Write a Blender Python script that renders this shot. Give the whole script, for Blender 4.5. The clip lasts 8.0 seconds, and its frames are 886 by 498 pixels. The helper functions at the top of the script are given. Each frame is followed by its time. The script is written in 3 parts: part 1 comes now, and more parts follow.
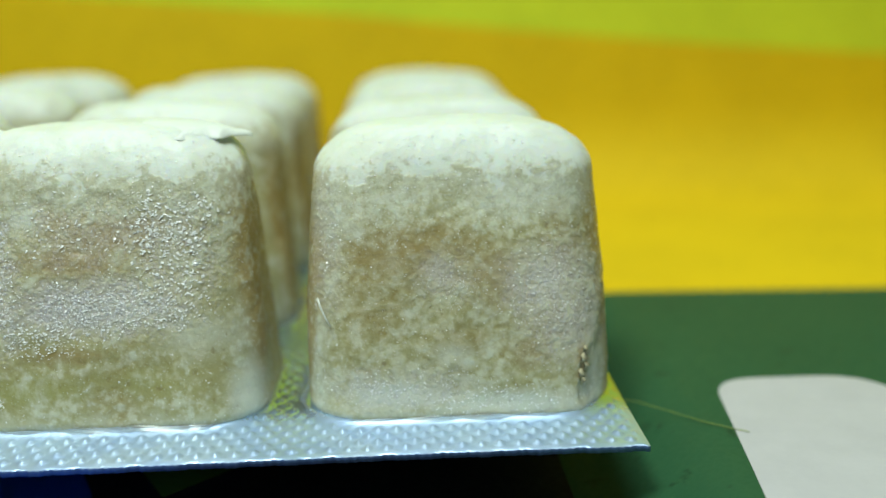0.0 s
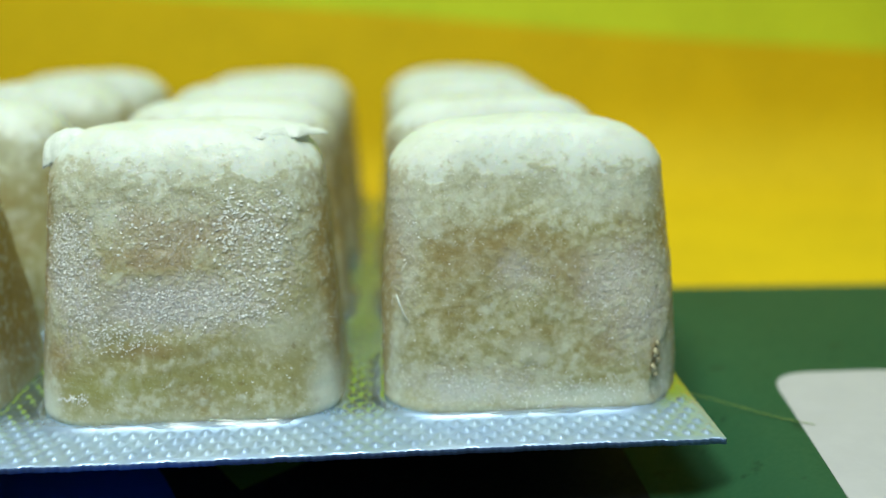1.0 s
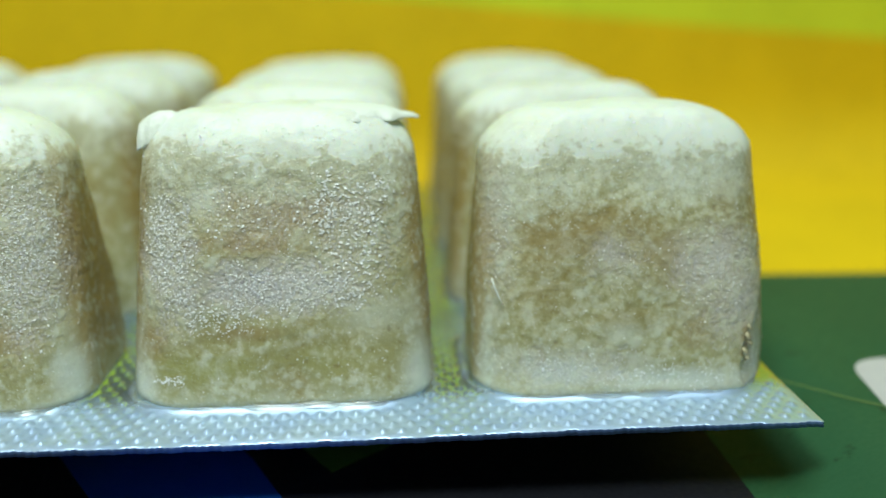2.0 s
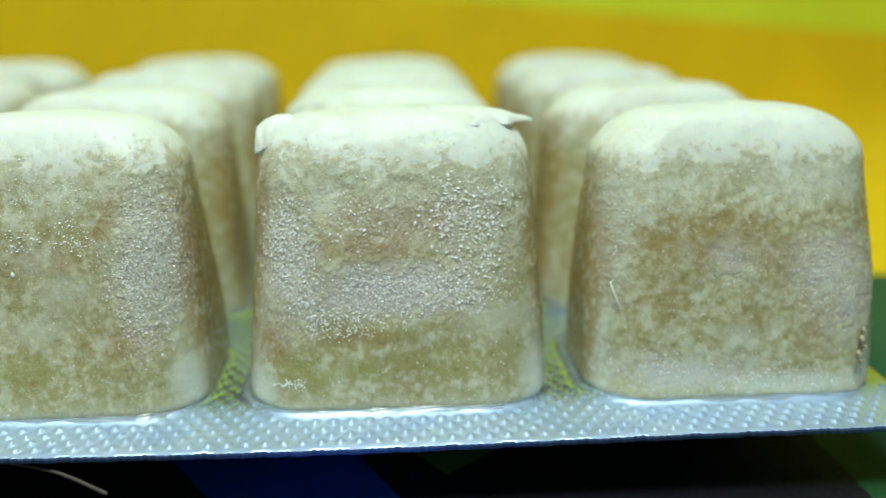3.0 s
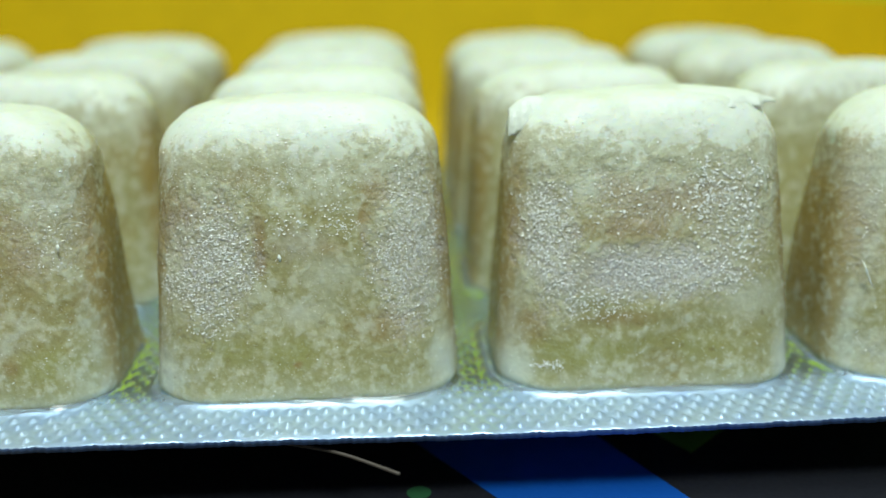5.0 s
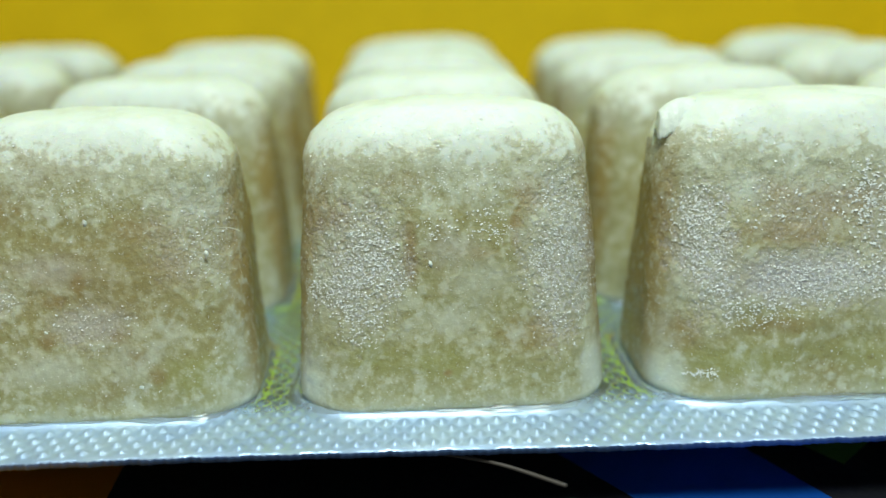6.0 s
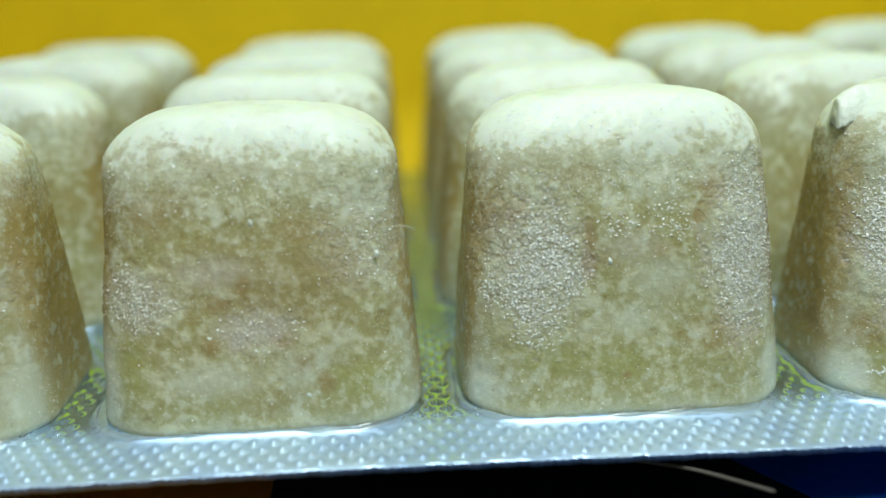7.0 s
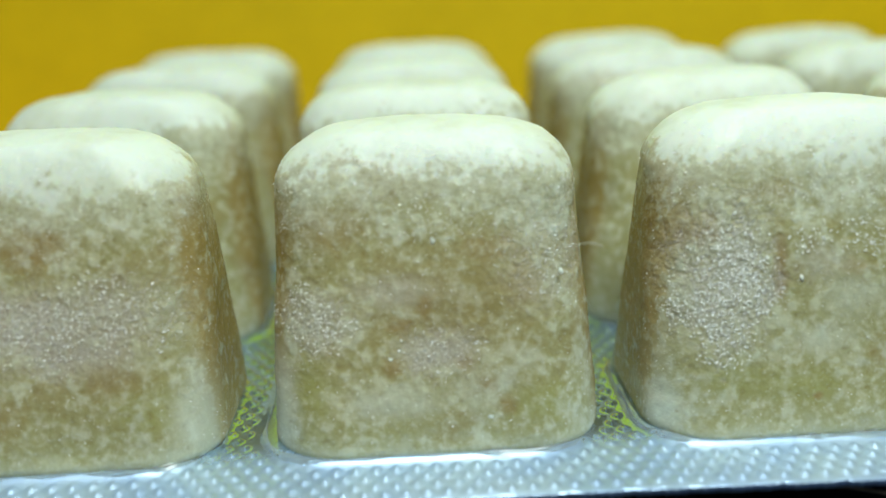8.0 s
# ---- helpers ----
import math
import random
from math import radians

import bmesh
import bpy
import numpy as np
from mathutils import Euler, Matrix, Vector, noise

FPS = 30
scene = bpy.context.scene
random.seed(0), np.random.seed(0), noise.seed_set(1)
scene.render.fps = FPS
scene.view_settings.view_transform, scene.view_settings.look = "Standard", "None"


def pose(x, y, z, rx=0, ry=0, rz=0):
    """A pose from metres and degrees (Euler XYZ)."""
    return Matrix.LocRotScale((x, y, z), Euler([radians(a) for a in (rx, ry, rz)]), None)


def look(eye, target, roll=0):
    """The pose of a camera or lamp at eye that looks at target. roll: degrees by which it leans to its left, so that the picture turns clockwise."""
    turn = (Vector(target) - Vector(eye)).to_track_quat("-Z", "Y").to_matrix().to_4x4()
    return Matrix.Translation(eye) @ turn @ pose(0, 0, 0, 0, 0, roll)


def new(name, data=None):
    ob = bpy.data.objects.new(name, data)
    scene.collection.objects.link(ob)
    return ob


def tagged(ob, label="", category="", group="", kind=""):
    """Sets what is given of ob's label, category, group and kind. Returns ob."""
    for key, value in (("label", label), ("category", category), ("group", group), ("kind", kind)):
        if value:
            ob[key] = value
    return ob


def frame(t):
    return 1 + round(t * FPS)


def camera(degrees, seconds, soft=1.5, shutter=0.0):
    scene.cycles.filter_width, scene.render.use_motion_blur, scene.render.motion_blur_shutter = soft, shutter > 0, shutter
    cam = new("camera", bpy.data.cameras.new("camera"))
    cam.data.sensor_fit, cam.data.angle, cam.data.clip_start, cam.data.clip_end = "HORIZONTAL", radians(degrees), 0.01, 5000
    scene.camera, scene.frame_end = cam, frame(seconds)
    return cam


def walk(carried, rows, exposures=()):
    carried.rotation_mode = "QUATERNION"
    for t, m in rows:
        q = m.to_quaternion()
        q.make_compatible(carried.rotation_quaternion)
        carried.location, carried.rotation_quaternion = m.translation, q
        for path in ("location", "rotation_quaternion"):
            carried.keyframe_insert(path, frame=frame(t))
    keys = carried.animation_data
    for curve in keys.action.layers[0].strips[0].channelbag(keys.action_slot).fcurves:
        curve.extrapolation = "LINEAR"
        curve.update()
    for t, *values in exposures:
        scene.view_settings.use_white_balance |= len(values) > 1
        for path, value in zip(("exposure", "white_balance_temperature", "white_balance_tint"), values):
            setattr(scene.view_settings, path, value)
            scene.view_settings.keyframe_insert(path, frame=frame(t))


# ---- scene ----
S = 0.028          # metres from one cube's centre to the next
cam = camera(49.11, 8.0, soft=1.4, shutter=0.15)
cam.data.dof.use_dof = True
cam.data.dof.focus_distance = 2.66 * S
cam.data.dof.aperture_fstop = 14.5
PATH = [
    (0.0, pose(0.01138, -0.06657, 0.03193, 76.308, 1.021, -2.300)),
    (0.5, pose(0.00834, -0.06707, 0.03249, 76.073, 0.997, -2.424)),
    (1.0, pose(0.00422, -0.06761, 0.03258, 75.984, 0.837, -2.953)),
    (1.5, pose(0.00052, -0.06738, 0.03208, 75.611, 0.826, -3.065)),
    (1.7, pose(-0.00113, -0.06756, 0.03201, 75.533, 0.624, -3.120)),
    (2.8, pose(-0.01136, -0.06712, 0.03268, 75.344, 0.609, -3.090)),
    (3.0, pose(-0.01342, -0.06703, 0.03288, 75.213, 0.606, -3.156)),
    (3.5, pose(-0.01901, -0.06687, 0.03347, 74.584, 0.503, -3.561)),
    (4.0, pose(-0.02548, -0.06711, 0.03380, 73.822, 0.401, -3.965)),
    (4.2, pose(-0.02766, -0.06730, 0.03414, 73.752, 0.420, -4.019)),
    (5.3, pose(-0.03740, -0.06527, 0.03412, 73.402, 0.861, -3.058)),
    (5.5, look((-0.03970, -0.06480, 0.03400), (0.00392, 0.89303, -0.25000), -0.986)),
    (6.0, look((-0.04490, -0.06387, 0.03380), (-0.01046, 0.89580, -0.24520), -1.116)),
    (6.5, look((-0.05130, -0.06179, 0.03280), (-0.01073, 0.89805, -0.24479), -1.296)),
    (7.0, look((-0.05910, -0.05993, 0.03310), (-0.01048, 0.89863, -0.24762), -1.587)),
    (7.3, look((-0.06290, -0.05886, 0.03390), (-0.01578, 0.89920, -0.24878), -1.831)),
    (7.5, look((-0.06520, -0.05795, 0.03470), (-0.02434, 0.89902, -0.25259), -1.982)),
    (7.8, look((-0.06840, -0.05743, 0.03470), (-0.04011, 0.90205, -0.24566), -2.165)),
    (8.0, look((-0.07030, -0.05715, 0.03430), (-0.04855, 0.90206, -0.24758), -2.339)),
]
walk(cam, PATH)

# ---- light ----
world = bpy.data.worlds.new("room_air")
world.use_nodes = True
world.node_tree.nodes["Background"].inputs["Color"].default_value = (0.78, 0.95, 0.92, 1)
world.node_tree.nodes["Background"].inputs["Strength"].default_value = 0.12
scene.world = world


def lamp(name, eye, target, size, watts, colour):
    data = bpy.data.lights.new(name, "AREA")
    data.shape, data.size, data.energy, data.color = "DISK", size, watts, colour
    ob = new(name, data)
    ob.matrix_world = look(eye, target)
    return ob


lamp("desk_lamp", (-1.1 * S, -3.1 * S, 6.3 * S), (-1.2 * S, 0.6 * S, 0), 1.9 * S, 0.285, (0.88, 1.0, 0.93))
# unseen fill light overhead, added for ambient light and blue-white foil reflections
lamp("overhead_fill", (-0.05, -0.10, 1.6), (-0.05, 0, 0), 0.9, 12.0, (0.82, 0.96, 0.98))


# ---- materials ----
class Nodes:
    """A short hand for node materials; places are in cube widths."""

    def __init__(self, name):
        self.mat = bpy.data.materials.new(name)
        self.mat.use_nodes = True
        self.tree = self.mat.node_tree
        self.bsdf = self.tree.nodes["Principled BSDF"]

    def node(self, kind, **values):
        n = self.tree.nodes.new(kind)
        for key, value in values.items():
            setattr(n, key, value)
        return n

    def link(self, a, b):
        self.tree.links.new(a, b)

    def put(self, socket, value):
        if isinstance(value, bpy.types.NodeSocket):
            self.link(value, socket)
        else:
            socket.default_value = value

    def math(self, op, a, b=0.0, clamp=False):
        n = self.node("ShaderNodeMath", operation=op, use_clamp=clamp)
        self.put(n.inputs[0], a)
        self.put(n.inputs[1], b)
        return n.outputs[0]

    def coords(self, vary=True):
        tc = self.node("ShaderNodeTexCoord")
        sc = self.node("ShaderNodeVectorMath", operation="SCALE")
        self.link(tc.outputs["Object"], sc.inputs[0])
        sc.inputs["Scale"].default_value = 1 / S
        self.flat = sc.outputs[0]
        if not vary:
            self.co = self.flat
            return self.co
        info = self.node("ShaderNodeObjectInfo")
        add = self.node("ShaderNodeVectorMath", operation="ADD")
        self.link(self.flat, add.inputs[0])
        self.link(self.math("MULTIPLY", info.outputs["Random"], 57.0), add.inputs[1])
        self.co = add.outputs[0]
        return self.co

    def noise(self, scale, detail=4.0, rough=0.55, co=None, distortion=0.0):
        n = self.node("ShaderNodeTexNoise")
        self.link(co or self.co, n.inputs["Vector"])
        n.inputs["Scale"].default_value, n.inputs["Detail"].default_value = scale, detail
        n.inputs["Roughness"].default_value, n.inputs["Distortion"].default_value = rough, distortion
        return n.outputs["Fac"]

    def cells(self, scale, feature="F1"):
        n = self.node("ShaderNodeTexVoronoi", feature=feature)
        self.link(self.co, n.inputs["Vector"])
        n.inputs["Scale"].default_value = scale
        return n.outputs["Distance"]

    def step(self, value, lo, hi, a=0.0, b=1.0):
        n = self.node("ShaderNodeMapRange", interpolation_type="SMOOTHSTEP")
        self.put(n.inputs["Value"], value)
        for key, v in (("From Min", lo), ("From Max", hi), ("To Min", a), ("To Max", b)):
            n.inputs[key].default_value = v
        return n.outputs["Result"]

    def mix(self, fac, a, b):
        n = self.node("ShaderNodeMix", data_type="RGBA")
        self.put(n.inputs["Factor"], fac)
        self.put(n.inputs[6], a)
        self.put(n.inputs[7], b)
        return n.outputs[2]

    def bump(self, height, strength, distance):
        n = self.node("ShaderNodeBump")
        self.link(height, n.inputs["Height"])
        n.inputs["Strength"].default_value, n.inputs["Distance"].default_value = strength, distance
        self.link(n.outputs["Normal"], self.bsdf.inputs["Normal"])


def rgb(r, g, b):
    return (r, g, b, 1.0)


TINTS = {"ochre": rgb(0.365, 0.270, 0.115), "ice": rgb(0.69, 0.72, 0.60), "haze": rgb(0.63, 0.605, 0.575), "olive": rgb(0.375, 0.370, 0.135)}


def frozen_material(name, stains=(), frost_line=0.66, pale=0.0, patches=(), edge=0.6):
    """Frozen broth: olive and brown within, clouded with ice, smooth and pale at its edges, white rime on the crown.
    stains: (x, z, half width, half height, tint, strength); patches: where grainy frost sits."""
    n = Nodes(name)
    n.coords()
    big, mid, soft = n.noise(3.2, 3, 0.5, distortion=0.4), n.noise(11, 4, 0.55, distortion=0.6), n.noise(30, 3, 0.5)
    fine, tiny = n.noise(52, 3, 0.55), n.noise(130, 2, 0.6)
    sep = n.node("ShaderNodeSeparateXYZ")
    n.link(n.flat, sep.inputs[0])
    x, y, z = sep.outputs

    def about(value, gain=1.0):
        return n.math("MULTIPLY", n.math("SUBTRACT", value, 0.5), gain)

    def total(first, *rest):
        for value in rest:
            first = n.math("ADD", first, value)
        return first

    # brown cores in olive broth
    core = n.step(big, 0.45, 0.28, 0.0, 0.45)
    colour = n.mix(core, rgb(0.400, 0.375, 0.180), rgb(0.395, 0.300, 0.160))
    # side walls toward the gaps: shade and yellow bounce painted as darker ochre
    flank_shade = n.math("MULTIPLY", n.step(n.math("ABSOLUTE", x), 0.33, 0.40), n.step(n.math("ABSOLUTE", y), 0.25, 0.17))
    colour = n.mix(n.math("MULTIPLY", flank_shade, 0.85), colour, rgb(0.40, 0.285, 0.080))
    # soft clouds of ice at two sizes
    cloud = total(n.math("MULTIPLY", mid, 0.55), n.math("MULTIPLY", soft, 0.45), about(fine, 0.25), n.math("MULTIPLY", n.math("SUBTRACT", 0.34, n.cells(46)), 0.32), n.math("MULTIPLY", core, -0.10), n.math("MULTIPLY", flank_shade, -0.16), pale)
    colour = n.mix(n.step(cloud, 0.34, 0.66, 0.0, 0.80), colour, rgb(0.60, 0.585, 0.390))
    colour = n.mix(n.step(total(soft, about(fine, 0.6), about(mid, 0.5)), 0.48, 0.76, 0.0, 0.60), colour, rgb(0.66, 0.675, 0.515))
    # stains of broth, ice and haze with ragged edges
    warp = total(about(mid, 1.1), about(soft, 0.9), about(fine, 0.5))
    inward = n.step(n.math("ABSOLUTE", n.math("ADD", y, 0.30)), 0.30, 0.18)
    for bx, bz, rx, rz, tint, strength in stains:
        dx, dz = n.math("DIVIDE", n.math("SUBTRACT", x, bx), rx), n.math("DIVIDE", n.math("SUBTRACT", z, bz), rz)
        d = total(n.math("SQRT", total(n.math("MULTIPLY", dx, dx), n.math("MULTIPLY", dz, dz))), warp)
        colour = n.mix(n.math("MULTIPLY", n.step(d, 1.35, 0.15, 0.0, strength * (0.6 if tint == "haze" else 0.95)), inward), colour, TINTS[tint])
    # dark seeps and fine pits
    seep = total(n.math("MULTIPLY", fine, 0.6), n.math("MULTIPLY", soft, 0.4), n.math("MULTIPLY", core, -0.05))
    colour = n.mix(n.step(seep, 0.44, 0.28, 0.0, 0.60), colour, rgb(0.25, 0.195, 0.070))
    colour = n.mix(n.step(tiny, 0.60, 0.72, 0.0, 0.40), colour, rgb(0.80, 0.82, 0.72))
    # cloudy veils, pale upright edges and foot
    veil = n.step(total(n.noise(4.6, 6, 0.62, distortion=1.2), about(soft, 0.25)), 0.52, 0.74, 0.0, 0.65)
    side = total(n.math("ABSOLUTE", x), about(mid, 0.16), about(soft, 0.10))
    veil = n.math("MAXIMUM", veil, n.math("MULTIPLY", n.step(side, 0.33, 0.44, 0.0, edge), n.step(y, -0.08, -0.20)))
    foot = total(z, about(mid, 0.18), about(soft, 0.06))
    veil = n.math("MAXIMUM", veil, n.step(foot, 0.07, 0.0, 0.0, 0.40))
    # veil thinned where the gap shade is painted
    veil = n.math("MULTIPLY", veil, n.step(flank_shade, 0.0, 1.0, 1.0, 0.30))
    colour = n.mix(veil, colour, rgb(0.68, 0.71, 0.585))
    # grainy frost
    frost = 0.0
    for bx, bz, rx, rz, amount, *_ in patches:
        if rz < 0.055:
            continue
        dx, dz = n.math("DIVIDE", n.math("SUBTRACT", x, bx), rx), n.math("DIVIDE", n.math("SUBTRACT", z, bz), rz)
        d = total(n.math("MULTIPLY", dx, dx), n.math("MULTIPLY", dz, dz), about(mid, 2.6), about(soft, 2.2), about(fine, 1.2))
        frost = n.math("MAXIMUM", frost, n.step(d, 1.9, -0.3, 0.0, min(1.0, 0.45 + amount / 2200)))
    frost = n.math("MULTIPLY", frost, n.step(y, -0.04, -0.14))
    grain = total(n.math("MULTIPLY", n.cells(95), 0.45), n.math("MULTIPLY", n.noise(120, 3, 0.7), 0.60))
    grainy = n.math("MULTIPLY", frost, n.step(grain, 0.64, 0.36, 0.30, 0.80))
    colour = n.mix(grainy, colour, rgb(0.72, 0.705, 0.70))
    # rime on the crown
    line = total(z, about(big, 0.10), about(mid, 0.18), about(fine, 0.12), about(soft, 0.12))
    crown = n.step(line, frost_line - 0.01, frost_line + 0.08)
    dusting = n.step(total(line, about(tiny, 0.22)), frost_line - 0.17, frost_line + 0.08, 0.0, 0.50)
    rime = n.math("MAXIMUM", crown, dusting)
    snow = n.mix(n.step(n.noise(6.5, 5, 0.6), 0.45, 0.70, 0.0, 0.7), rgb(0.79, 0.845, 0.755), rgb(0.68, 0.715, 0.575))
    colour = n.mix(rime, colour, snow)
    n.link(colour, n.bsdf.inputs["Base Color"])
    n.link(n.step(n.math("MAXIMUM", rime, frost), 0.0, 1.0, 0.24, 0.42), n.bsdf.inputs["Roughness"])
    n.bsdf.inputs["Subsurface Weight"].default_value = 0.5
    n.bsdf.inputs["Subsurface Radius"].default_value = (1.0, 0.8, 0.45)
    n.bsdf.inputs["Subsurface Scale"].default_value = 0.0006
    n.bsdf.inputs["IOR"].default_value = 1.40
    h = total(n.math("MULTIPLY", soft, 0.16), n.math("MULTIPLY", fine, 0.26), n.math("MULTIPLY", tiny, 0.10), n.math("MULTIPLY", n.math("MULTIPLY", frost, grain), -0.85))
    n.bump(n.math("MULTIPLY", h, n.step(crown, 0.0, 1.0, 1.0, 0.35)), 0.6, 0.00050)
    return n.mat


def ice_material():
    n = Nodes("ice_crystal")
    n.coords()
    n.bsdf.inputs["Base Color"].default_value = rgb(0.95, 0.96, 0.92)
    n.bsdf.inputs["Roughness"].default_value = 0.16
    n.bsdf.inputs["IOR"].default_value = 1.4
    n.bsdf.inputs["Subsurface Weight"].default_value = 0.3
    n.bsdf.inputs["Subsurface Radius"].default_value = (1.0, 1.0, 1.0)
    n.bsdf.inputs["Subsurface Scale"].default_value = 0.0006
    n.bsdf.inputs["Specular IOR Level"].default_value = 0.5
    return n.mat


def torn_material():
    n = Nodes("torn_ice")
    n.coords()
    n.bsdf.inputs["Base Color"].default_value = rgb(0.80, 0.855, 0.765)
    n.bsdf.inputs["Roughness"].default_value = 0.45
    n.bsdf.inputs["Subsurface Weight"].default_value = 0.4
    n.bsdf.inputs["Subsurface Radius"].default_value = (1.0, 1.0, 0.9)
    n.bsdf.inputs["Subsurface Scale"].default_value = 0.0003
    n.bump(n.noise(60, 4), 0.4, 0.0003)
    return n.mat


def foil_material():
    n = Nodes("embossed_foil")
    n.coords(False)
    a, b = n.noise(6, 5), n.noise(70, 3)
    n.link(n.mix(n.step(a, 0.35, 0.65), rgb(0.53, 0.72, 1.0), rgb(0.63, 0.81, 1.0)), n.bsdf.inputs["Base Color"])
    sep = n.node("ShaderNodeSeparateXYZ")
    n.link(n.flat, sep.inputs[0])
    sealed = n.step(n.math("ADD", sep.outputs[1], n.math("MULTIPLY", a, 0.06)), 0.20, 0.42, 1.0, 0.0)   # the pressed rim is duller than the webs
    n.link(n.math("ADD", n.step(b, 0.3, 0.7, 0.09, 0.16), n.math("MULTIPLY", sealed, 0.24)), n.bsdf.inputs["Roughness"])
    n.link(n.step(sealed, 0.0, 1.0, 0.96, 0.70), n.bsdf.inputs["Metallic"])
    n.bsdf.inputs["Coat Weight"].default_value = 0.15
    n.bsdf.inputs["Coat Roughness"].default_value = 0.10
    n.bump(b, 0.25, 0.0001)
    return n.mat


def film_material():
    n = Nodes("clear_film")
    n.bsdf.inputs["Base Color"].default_value = rgb(0.90, 0.94, 0.88)
    n.bsdf.inputs["Roughness"].default_value = 0.22
    n.bsdf.inputs["Transmission Weight"].default_value = 0.85
    n.bsdf.inputs["IOR"].default_value = 1.45
    return n.mat


def print_material(name, colour, rough=0.42, spots=0.0):
    n = Nodes(name)
    n.coords(False)
    a, b, c = n.noise(1.6, 4), n.noise(9, 6, 0.6), n.noise(60, 3)
    dull = tuple(v * 0.92 for v in colour)
    col = n.mix(n.step(n.math("ADD", n.math("MULTIPLY", a, 0.6), n.math("MULTIPLY", b, 0.4)), 0.35, 0.62), rgb(*dull), rgb(*colour))
    if spots:
        col = n.mix(n.step(b, 0.60, 0.70, 0.0, spots), col, rgb(*(v * 0.3 for v in colour)))
    n.link(col, n.bsdf.inputs["Base Color"])
    n.link(n.step(c, 0.3, 0.7, rough - 0.06, rough + 0.06), n.bsdf.inputs["Roughness"])
    n.bsdf.inputs["Specular IOR Level"].default_value = 0.3
    n.bump(n.math("ADD", n.math("MULTIPLY", b, 0.5), n.math("MULTIPLY", c, 0.2)), 0.15, 0.0004)
    return n.mat


def plain_material(name, colour, rough=0.5):
    n = Nodes(name)
    n.coords(False)
    n.link(n.mix(n.step(n.noise(40, 4), 0.3, 0.7), rgb(*(v * 0.85 for v in colour)), rgb(*colour)), n.bsdf.inputs["Base Color"])
    n.bsdf.inputs["Roughness"].default_value = rough
    return n.mat


ICE, FOIL, FILM, TORN = ice_material(), foil_material(), film_material(), torn_material()
RIM = plain_material("cut_film", (0.16, 0.28, 0.60), 0.35)
GREEN = print_material("green_print", (0.022, 0.102, 0.042), 0.62, spots=0.7)
LEAF = print_material("leaf_green_print", (0.11, 0.26, 0.03), 0.6)
YELLOW = print_material("yellow_print", (0.91, 0.625, 0.003), 0.75)
LIME = print_material("lime_print", (0.78, 0.90, 0.035), 0.75)
WHITE = print_material("white_print", (0.60, 0.595, 0.61), 0.5)
BLACK = print_material("black_print", (0.009, 0.010, 0.016), 0.65)
BLUE = print_material("blue_print", (0.005, 0.085, 0.42))
ORANGE = print_material("orange_print", (0.42, 0.17, 0.008))


# ---- mesh helpers ----
def mesh_object(name, verts, faces, materials, parent=None, smooth=True, label=""):
    """One mesh object; verts in cube widths."""
    me = bpy.data.meshes.new(name)
    me.from_pydata((np.asarray(verts, float) * S).tolist(), [], faces if isinstance(faces, list) else faces.tolist())
    for m in materials if isinstance(materials, (list, tuple)) else (materials,):
        me.materials.append(m)
    me.polygons.foreach_set("use_smooth", [smooth] * len(me.polygons))
    me.update()
    ob = new(name, me)
    if parent:
        ob.parent = parent
    if label:
        ob["label"] = label
    return ob


def lattice_noise(p, seed):
    """Smooth value noise in -1..1 at the points p (n x 3)."""
    i = np.floor(p).astype(np.int64)
    f = p - i
    f = f * f * (3 - 2 * f)
    out = np.zeros(len(p))
    for cx in (0, 1):
        for cy in (0, 1):
            for cz in (0, 1):
                h = (i[:, 0] + cx) * 374761393 + (i[:, 1] + cy) * 668265263 + (i[:, 2] + cz) * 2147483647 + seed * 974634777
                h = (h ^ (h >> 13)) * 1274126177
                h = ((h ^ (h >> 16)) & 0xFFFF) / 32767.5 - 1
                w = (f[:, 0] if cx else 1 - f[:, 0]) * (f[:, 1] if cy else 1 - f[:, 1]) * (f[:, 2] if cz else 1 - f[:, 2])
                out += h * w
    return out


def fractal(p, scale, octaves, seed):
    out, amp = np.zeros(len(p)), 1.0
    for k in range(octaves):
        out += amp * lattice_noise(p * scale + 17.3 * k, seed + k)
        amp *= 0.5
        scale *= 2.03
    return out


def grid_faces(rows, cols, wrap=False):
    r, c = np.meshgrid(np.arange(rows - 1), np.arange(cols if wrap else cols - 1), indexing="ij")
    d = (c + 1) % cols
    return np.stack([r * cols + c, r * cols + d, (r + 1) * cols + d, (r + 1) * cols + c], -1).reshape(-1, 4)


